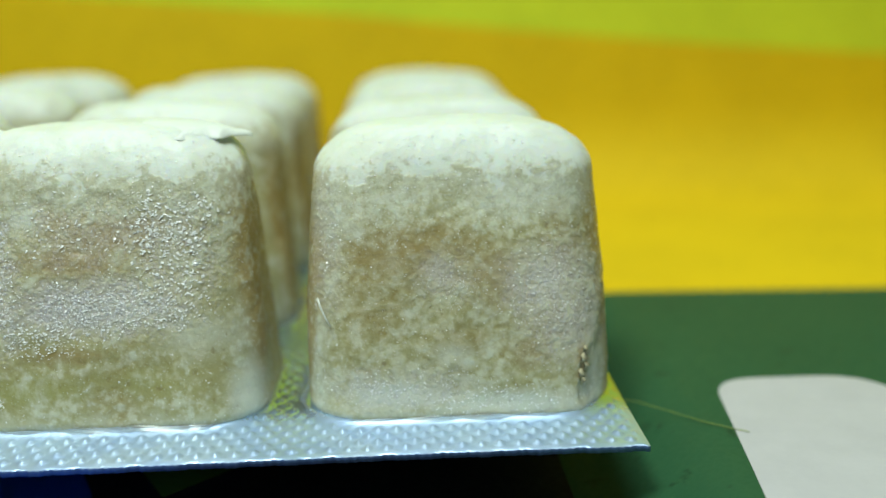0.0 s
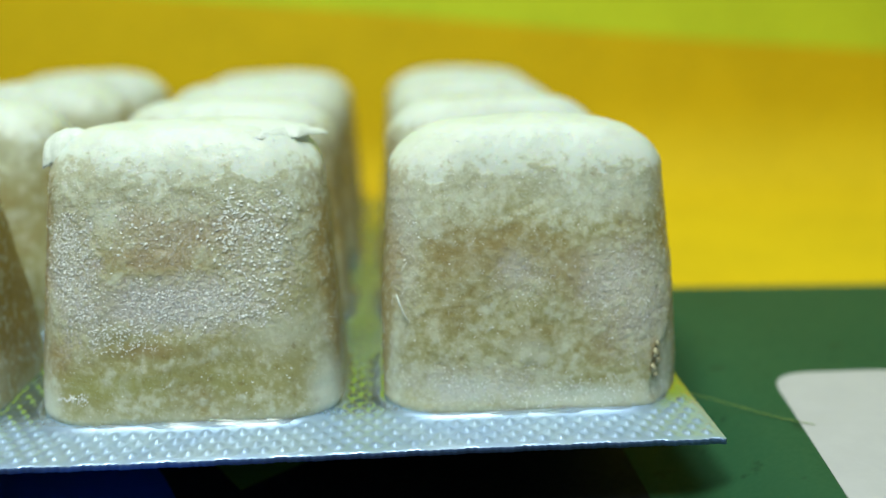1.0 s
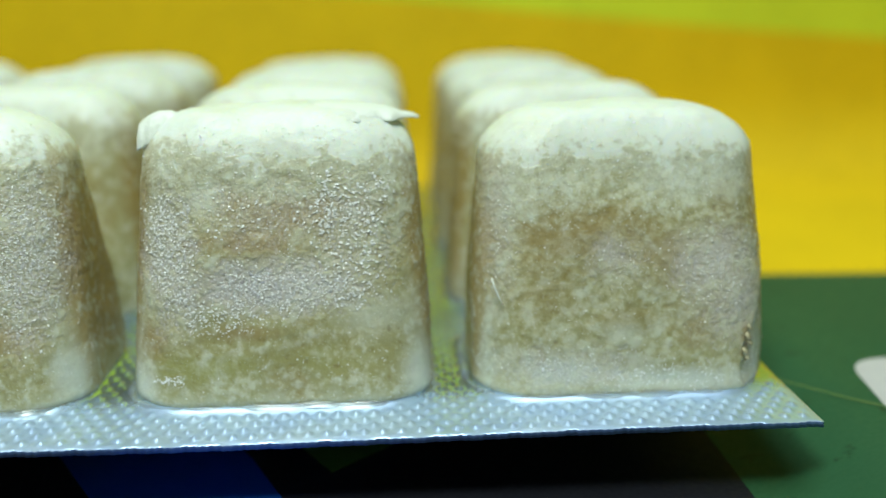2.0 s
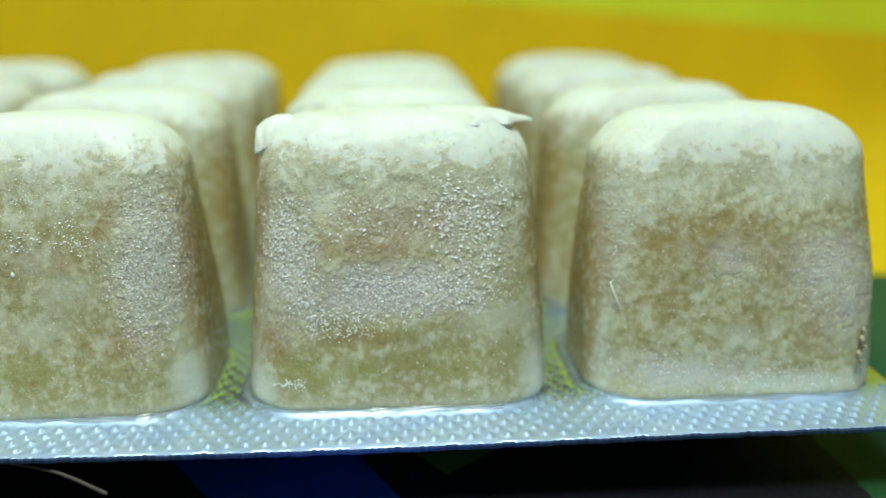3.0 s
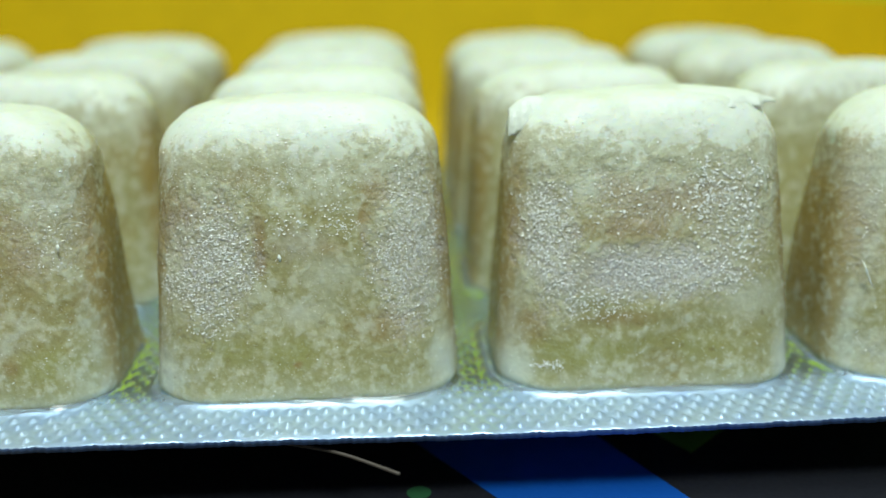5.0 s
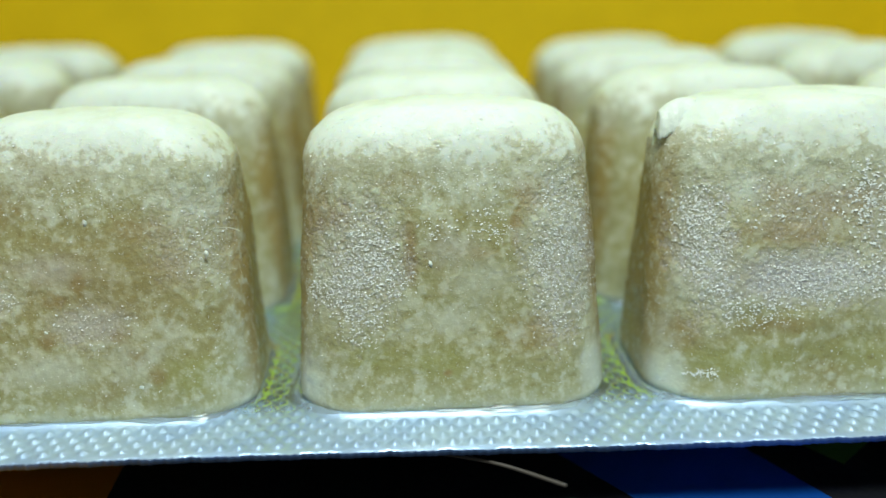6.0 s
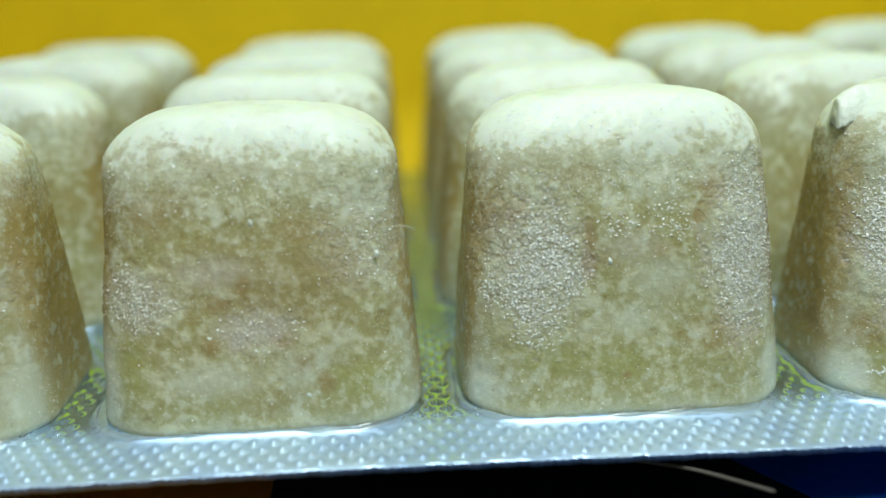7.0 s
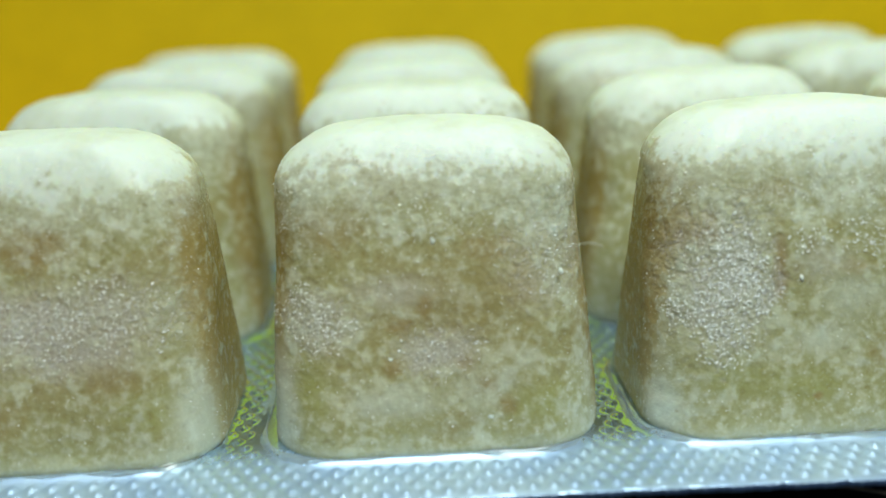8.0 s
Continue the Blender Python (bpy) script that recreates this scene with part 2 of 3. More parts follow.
def rounded_ring(hx, hy, radius, n):
    """n points round a rounded rectangle, by even steps of its length."""
    radius = min(radius, hx, hy)
    sx, sy, arc = 2 * (hx - radius), 2 * (hy - radius), math.pi / 2 * radius
    total = 2 * (sx + sy) + 4 * arc
    t = np.arange(n) / n * total
    out = np.zeros((n, 2))
    pos = 0.0
    cx, cy = hx - radius, hy - radius
    for kind, length, a in (("b", sx, 0), ("c", arc, -90), ("r", sy, 0), ("c", arc, 0), ("t", sx, 0), ("c", arc, 90), ("l", sy, 0), ("c", arc, 180)):
        m = (t >= pos - 1e-9) & (t < pos + length)
        u = t[m] - pos
        if kind == "b":
            out[m] = np.stack([-cx + u, np.full_like(u, -hy)], 1)
        elif kind == "r":
            out[m] = np.stack([np.full_like(u, hx), -cy + u], 1)
        elif kind == "t":
            out[m] = np.stack([cx - u, np.full_like(u, hy)], 1)
        elif kind == "l":
            out[m] = np.stack([np.full_like(u, -hx), cy - u], 1)
        elif length > 0:
            ang = math.radians(a) + u / max(radius, 1e-9)
            ox = cx if a in (-90, 0) else -cx
            oy = cy if a in (0, 90) else -cy
            out[m] = np.stack([ox + radius * np.cos(ang), oy + radius * np.sin(ang)], 1)
        pos += length
    return out


# ---- printed sheet ----
def sheet_height(x, y):
    """The sheet lies low under the tray, rises a little beside it and sweeps up behind."""
    u = np.clip((x - 0.95) / 0.35, 0, 1)
    z = -0.23 + 0.14 * u * u * (3 - 2 * u)
    return z


def build_sheet():
    xs = np.concatenate([np.linspace(-20, -4, 12), np.linspace(-3.6, 0.8, 12), np.linspace(0.9, 1.4, 12), np.linspace(1.7, 6, 14), np.linspace(7, 20, 10)])
    lime_edge = 1.14 - np.where(xs < 0, 0.075, 0.11) * xs + 0.006 * xs ** 2
    lime_edge = np.where(xs > 6, 1.14 - 0.66 + 0.216 - 0.03 * (xs - 6), np.where(xs < -3, lime_edge[np.argmin(abs(xs + 3))], lime_edge))
    lime_edge = np.clip(lime_edge, 0.3, 1.6)
    green_edge = 1.83 - 0.045 * xs
    rows, kinds = [], []
    flat = [-16, -8, -3, -1, 0, 0.6, 1.2]
    for y in flat:
        rows.append((np.full_like(xs, y), sheet_height(xs, y)))
        kinds.append(0)
    rows.append((green_edge, sheet_height(xs, 0)))
    kinds.append(1)
    for y in (2.4, 3.0, 3.5):
        rows.append((np.full_like(xs, y), sheet_height(xs, y)))
        kinds.append(1)
    for a in (15, 30, 45, 60, 75, 90):
        r = radians(a)
        rows.append((np.full_like(xs, 3.7 + 0.6 * math.sin(r)), sheet_height(xs, 0) + 0.6 * (1 - math.cos(r))))
        kinds.append(1)
    rows.append((np.full_like(xs, 4.31), lime_edge))
    kinds.append(2)
    for z in (2.2, 4.0, 7.0):
        rows.append((np.full_like(xs, 4.32 + 0.03 * z), np.full_like(xs, z)))
        kinds.append(2)
    verts = np.concatenate([np.stack([xs, y, z], 1) for y, z in rows])
    ob = mesh_object("backdrop", verts, grid_faces(len(rows), len(xs)), [GREEN, YELLOW, LIME])
    idx = np.repeat(np.array(kinds[:-1]), len(xs) - 1)
    ob.data.polygons.foreach_set("material_index", idx.astype(np.int32))
    return tagged(ob, "printed sheet in green, yellow and lime bands, swept up behind the tray", "backdrop", kind="structure")


def printed_shape(name, outline, z, material, parent, label):
    """A thin printed area on the sheet."""
    k = len(outline)
    verts = [(x, y, z) for x, y in outline] + [(x, y, z - 0.0012) for x, y in outline]
    faces = [list(range(k))] + [[i, i + k, (i + 1) % k + k, (i + 1) % k] for i in range(k)]
    ob = mesh_object(name, verts, faces, material, parent, False, label)
    return ob


def rounded_outline(corners, radii, steps=10):
    out = []
    for i, (p, r) in enumerate(zip(corners, radii)):
        p, a, b = Vector(p), Vector(corners[i - 1]), Vector(corners[(i + 1) % len(corners)])
        u, v = (a - p).normalized(), (b - p).normalized()
        s, e = p + u * r, p + v * r
        for k in range(steps + 1):
            t = k / steps
            out.append(tuple((1 - t) ** 2 * s + 2 * t * (1 - t) * p + t * t * e))
    return out


sheet = build_sheet()
LOW, HIGH = -0.23, -0.09
printed_shape("black_print", [(-2.46, -2.0), (0.90, -2.0), (0.865, 0.0), (0.86, 0.45), (0.80, 1.3), (-2.52, 1.3), (-2.49, 0.43)], LOW + 0.0015, BLACK, sheet, "black printed area")
printed_shape("orange_print", [(-6.0, -2.0), (-2.46, -2.0), (-2.49, 0.43), (-2.52, 1.3), (-6.0, 1.3)], LOW + 0.0015, ORANGE, sheet, "orange printed area")
printed_shape("blue_print", [(-0.14, -0.6), (-0.595, 0.37), (-0.85, 0.80), (-1.43, 0.80), (-1.165, 0.37), (-0.55, -0.6)], LOW + 0.003, BLUE, sheet, "blue slanted printed band")
printed_shape("green_wedge", [(-0.337, 0.25), (0.05, 0.62), (-0.56, 0.62)], LOW + 0.003, LEAF, sheet, "green printed point")
printed_shape("green_dot", [(-1.173 + 0.035 * math.cos(a), 0.085 + 0.035 * math.sin(a)) for a in np.linspace(0, 2 * math.pi, 20, endpoint=False)], LOW + 0.003, GREEN, sheet, "small green printed dot")
printed_shape("white_print", rounded_outline([(1.235, -0.65), (2.14, -0.65), (1.975, 0.69), (1.425, 0.69)], [0.05, 0.05, 0.20, 0.15]), HIGH + 0.002, WHITE, sheet, "white printed shape with rounded corners")

# ---- tray ----
FRONT = 0.20            # from the tray's front edge to the first cubes
LEFT, PITCH = -3.53, 1.014   # the first column, and from column to column
HALF = 0.450            # half a cube's width at its foot
DEEP, ROW = 0.335, 0.840     # half a cube's depth at its foot, and from row to row
X0, X1, Y1 = -4.04, 1.04, 3.60
CENTRES = [(LEFT + PITCH * i, FRONT + DEEP + ROW * j) for j in range(4) for i in range(5)]


def box_distance(x, y, hx, hy, radius):
    qx, qy = np.abs(x) - (hx - radius), np.abs(y) - (hy - radius)
    return np.hypot(np.maximum(qx, 0), np.maximum(qy, 0)) + np.minimum(np.maximum(qx, qy), 0) - radius


def tray_height(x, y):
    lx = (x - LEFT) - PITCH * np.clip(np.round((x - LEFT) / PITCH), 0, 4)
    ly = (y - FRONT - DEEP) - ROW * np.clip(np.round((y - FRONT - DEEP) / ROW), 0, 3)
    d = box_distance(lx, ly, HALF, DEEP, 0.19)
    p = 0.051
    u, v = (x + y * 0.64) / p, (x - y * 0.64) / p
    bump = (np.cos(math.pi * u) * np.cos(math.pi * v)) ** 2
    edge = np.minimum(np.minimum(x - X0, X1 - x), np.minimum(y, Y1 - y))
    soft = np.clip((d - 0.015) / 0.02, 0, 1) * np.clip((edge - 0.016) / 0.012, 0, 1)
    h = 0.0095 * bump * soft
    h += 0.014 * np.clip(1 - d / 0.04, 0, 1) ** 2
    h -= 0.004 * np.clip(1 - edge / 0.016, 0, 1)
    h += 0.006 * np.sin(x * 2.1) * np.clip(1 - y / 0.3, 0, 1)
    return h, d


def build_tray():
    base = new("blister_tray")
    xs = np.linspace(X0, X1, 782)
    ys = np.concatenate([np.arange(0, 1.1, 0.0054), np.linspace(1.1, Y1, 205)])
    gx, gy = np.meshgrid(xs, ys)
    x, y = gx.ravel(), gy.ravel()
    h, d = tray_height(x, y)
    # the cut edge is a little uneven
    first, last = y < 1e-6, y > ys[-1] - 1e-6
    y = y.copy()
    y[first] += 0.003 * np.sin(x[first] * 61) * np.sin(x[first] * 23.7) + 0.0045 * np.abs(np.sin(x[first] * 140))
    keep = (d > -0.075)
    faces = grid_faces(len(ys), len(xs))
    faces = faces[keep[faces].all(1)]
    used = np.unique(faces)
    back = np.full(len(x), -1)
    back[used] = np.arange(len(used))
    top = np.stack([x, y, h], 1)[used]
    mesh_object("foil", top, back[faces], FOIL, base)
    # the thickness of the cut rim
    cols, rws = len(xs), len(ys)
    loop = list(range(cols)) + [r * cols + cols - 1 for r in range(1, rws)] + [(rws - 1) * cols + c for c in range(cols - 2, -1, -1)] + [r * cols for r in range(rws - 2, 0, -1)]
    rim = np.stack([x, y, h], 1)[loop]
    k = len(rim)
    low = rim.copy()
    low[:, 2] -= 0.016
    inner = low.copy()
    inner[:, 0] = np.clip(inner[:, 0], X0 + 0.05, X1 - 0.05)
    inner[:, 1] = np.clip(inner[:, 1], 0.05, Y1 - 0.05)
    a = np.arange(k)
    b = (a + 1) % k
    faces = np.concatenate([np.stack([a + k, b + k, b, a], 1), np.stack([a + 2 * k, b + 2 * k, b + k, a + k], 1)])
    mesh_object("cut_rim", np.concatenate([rim, low, inner]), faces, RIM, base, label="thin bluish cut edge")
    # closed bottoms: shallow in the front row, bulging down to the sheet behind it
    for cx, cy in CENTRES:
        verts, levels = [], [(0.43, -0.012), (0.42, -0.10), (0.38, -0.18), (0.30, -0.222), (0.02, -0.229)]
        if cy < 1:
            levels = [(0.43, -0.010), (0.42, -0.018), (0.40, -0.024), (0.30, -0.026), (0.02, -0.026)]
        for half, z in levels:
            r = rounded_ring(half, half * DEEP / HALF, half * 0.3, 40)
            verts.append(np.column_stack([r[:, 0] + cx, r[:, 1] + cy, np.full(40, z)]))
        mesh_object("cell_bottom", np.concatenate(verts), grid_faces(len(levels), 40, True)[:, ::-1], FOIL, base)
        # clear film round the foot of the cube
        verts, levels = [], [(0.012, 0.001), (0.010, 0.003), (0.007, 0.005), (0.004, 0.008), (0.001, 0.012), (-0.003, 0.013), (-0.010, 0.006)]
        for off, z in levels:
            r = rounded_ring(HALF + off, DEEP + off, 0.19 + off, 120)
            wave = 0.003 * np.sin(np.arange(120) * 0.9 + cx) + 0.004 * np.sin(np.arange(120) * 0.21 + cx * 7 + cy * 3)
            verts.append(np.column_stack([r[:, 0] + cx, r[:, 1] + cy, z + wave + tray_height(r[:, 0] + cx, r[:, 1] + cy)[0] * 0.4]))
        mesh_object("film_collar", np.concatenate(verts), grid_faces(len(levels), 120, True), FILM, base, label="clear glossy film collar")
    return tagged(base, "silvery blister tray with embossed sealing rim, lying on the printed sheet", "tray")


build_tray()

# ---- frozen cubes ----
HEIGHT, CROWN = 0.824, 0.15      # a cube's height, and the height of its rounded crown
# front cubes: shift to the side, half width, roundness of the crown to the sides
BUILD = [(0.020, 0.45, 0.18), (0.022, 0.440, 0.19), (0.012, 0.451, 0.20), (0.017, 0.453, 0.165), (0.022, 0.458, 0.23)]


def section(z, half=HALF):
    """Half width, half depth and corner radius at the height z: the walls lean in, a little faster higher up."""
    return half - 0.050 * z - 0.015 * z * z, DEEP - 0.165 * z - 0.045 * z * z, 0.190 - 0.02 * z


def cube_surface(n, walls, curve, cap, seed, height, rough, dents=(), half=HALF, side=0.20):
    rings = []
    for k in range(walls):
        z = (height - CROWN) * k / (walls - 1)
        hx, hy, r = section(z, half)
        # the foot rolls in a little
        tuck = 0.012 * max(0.0, 1 - z / 0.03) ** 2
        rings.append(np.column_stack([rounded_ring(hx - tuck, hy - tuck, r, n), np.full(n, z)]))
    hx, hy, r = section(height - CROWN, half)
    for k in range(1, curve + 1):
        a = math.pi / 2 * k / curve * 0.96
        ins, rise = 1 - math.cos(a), CROWN * math.sin(a)
        # the lean of the walls runs on into the crown
        inx, iny = (side - 0.010) * ins + 0.070 * rise, 0.066 * ins + 0.226 * rise
        edge = max(r - 0.06 * ins, 0.03)
        top = height - CROWN + rise
        rings.append(np.column_stack([rounded_ring(hx - inx, hy - iny, min(edge, hy - iny), n), np.full(n, top)]))
    hx, hy = hx - inx, hy - iny
    for k in range(1, cap + 1):
        u = 1 - k / cap * 0.985
        rings.append(np.column_stack([rounded_ring(hx * u, hy * u, edge * u, n), np.full(n, top + 0.012 * (1 - u * u))]))
    p = np.concatenate(rings)
    # push in and out from the middle axis
    c = np.column_stack([p[:, 0] * 0, p[:, 1] * 0, np.minimum(p[:, 2], height * 0.55)])
    d = p - c
    d /= np.linalg.norm(d, axis=1)[:, None] + 1e-9
    q = p + seed * 3.7
    push = 0.010 * fractal(q, 2.4, 2, seed) + rough * (0.0030 * fractal(q, 8, 2, seed + 5) + 0.0013 * fractal(q, 42, 2, seed + 9))
    push *= np.clip(p[:, 2] / 0.05, 0.2, 1)
    for x, z, rx, rz, depth in dents:
        w = ((p[:, 0] - x) / rx) ** 2 + ((p[:, 2] - z) / rz) ** 2 + 0.6 * fractal(p, 8, 3, seed + 71)
        push -= depth * np.clip((1.3 - w) * 2.5, 0, 1) * np.clip((-p[:, 1] - 0.15) / 0.06, 0, 1)
    return p + d * push[:, None], len(rings)


def crystals(p, normal, amount, lo, hi, rng, weight=None):
    """Small ice grains standing on the points p, denser where weight is high."""
    pick = rng.choice(len(p), amount, p=None if weight is None else weight / weight.sum())
    c, nn = p[pick], normal[pick]
    along = rng.uniform(-0.0065, 0.0065, c.shape)
    c = c + along - nn * (along * nn).sum(1)[:, None]
    size = 0.72 * (lo + (hi - lo) * rng.uniform(0, 1, amount) ** 2)
    shape = np.array([(1, 0, 0), (-1, 0, 0), (0, 1, 0), (0, -1, 0), (0, 0, 1), (0, 0, -1)], float)
    tri = np.array([(0, 2, 4), (2, 1, 4), (1, 3, 4), (3, 0, 4), (2, 0, 5), (1, 2, 5), (3, 1, 5), (0, 3, 5)])
    # each grain is a thin scale that leans between the wall and the open air above
    w = nn + np.array([0, 0, 0.9]) + rng.normal(scale=0.45, size=nn.shape)
    w /= np.linalg.norm(w, axis=1)[:, None]
    u = np.cross(w, rng.normal(size=nn.shape))
    u /= np.linalg.norm(u, axis=1)[:, None] + 1e-9
    m = np.stack([u, np.cross(w, u), w], 2)
    stretch = np.stack([rng.uniform(0.9, 1.6, amount), rng.uniform(0.5, 1.1, amount), rng.uniform(0.2, 0.5, amount)], 1)[:, None]
    v = np.einsum("kij,kpj->kpi", m, shape[None] * stretch) * size[:, None, None] + (c + nn * size[:, None] * 0.05)[:, None]
    f = (tri[None] + 6 * np.arange(amount)[:, None, None]).reshape(-1, 3)
    return v.reshape(-1, 3), f


def build_cube(cx, cy, seed, material, fine, patches, label, dust, build=(0.0, HALF, 0.20)):
    rng = np.random.default_rng(seed)
    height = HEIGHT + rng.uniform(-0.006, 0.014)
    n, walls, curve, cap = (300, 92, 26, 18) if fine else (132, 40, 14, 10)
    p, rings = cube_surface(n, walls, curve, cap, seed, height, 1.0 if fine else 1.4, [(0.44, 0.11, 0.095, 0.18, 0.016)] if fine and cx > 0 else (), build[1], build[2])
    faces = grid_faces(rings, n, True).tolist() + [list(range((rings - 1) * n, rings * n))]
    block = mesh_object("frozen_cube", p, faces, material)
    block.matrix_world = pose((cx + build[0]) * S, cy * S, 0.004 * S, 0, 0, rng.uniform(-0.8, 0.8))
    tagged(block, label, "frozen cube", "frozen cubes in the tray")
    me = block.data
    nor = np.zeros(len(me.vertices) * 3)
    me.vertices.foreach_get("normal", nor)
    nor = nor.reshape(-1, 3)
    front = p[:, 1] < (-0.12 if fine else -0.19)
    vs, fs, count = [], [], 0
    jobs = [(front & (p[:, 2] > 0.03), dust, 0.0013, 0.0042, None)]
    for x, z, rx, rz, amount, lo, hi in patches:
        w = ((p[:, 0] - x) / rx) ** 2 + ((p[:, 2] - z) / rz) ** 2 + 0.9 * fractal(p, 9, 3, seed + 31)
        jobs.append((front & (w < 1.6), int(amount * 1.0), lo, hi, np.clip(1.6 - w, 0, 1.6) ** 1.5))
    jobs.append(((p[:, 2] > height - CROWN * 1.2) & (p[:, 2] < height - 0.035), dust // 2, 0.0012, 0.0060 if fine else 0.0045, None))
    for mask, amount, lo, hi, weight in jobs:
        if mask.sum() > 4 and amount:
            v, f = crystals(p[mask], nor[mask], amount, lo, hi, rng, None if weight is None else weight[mask])
            vs.append(v)
            fs.append(f + count)
            count += len(v)
    if vs:
        grains = mesh_object("frost", np.concatenate(vs), np.concatenate(fs), ICE, block, False, "white frost grains")
        grains["kind"] = "stuff"
    return block


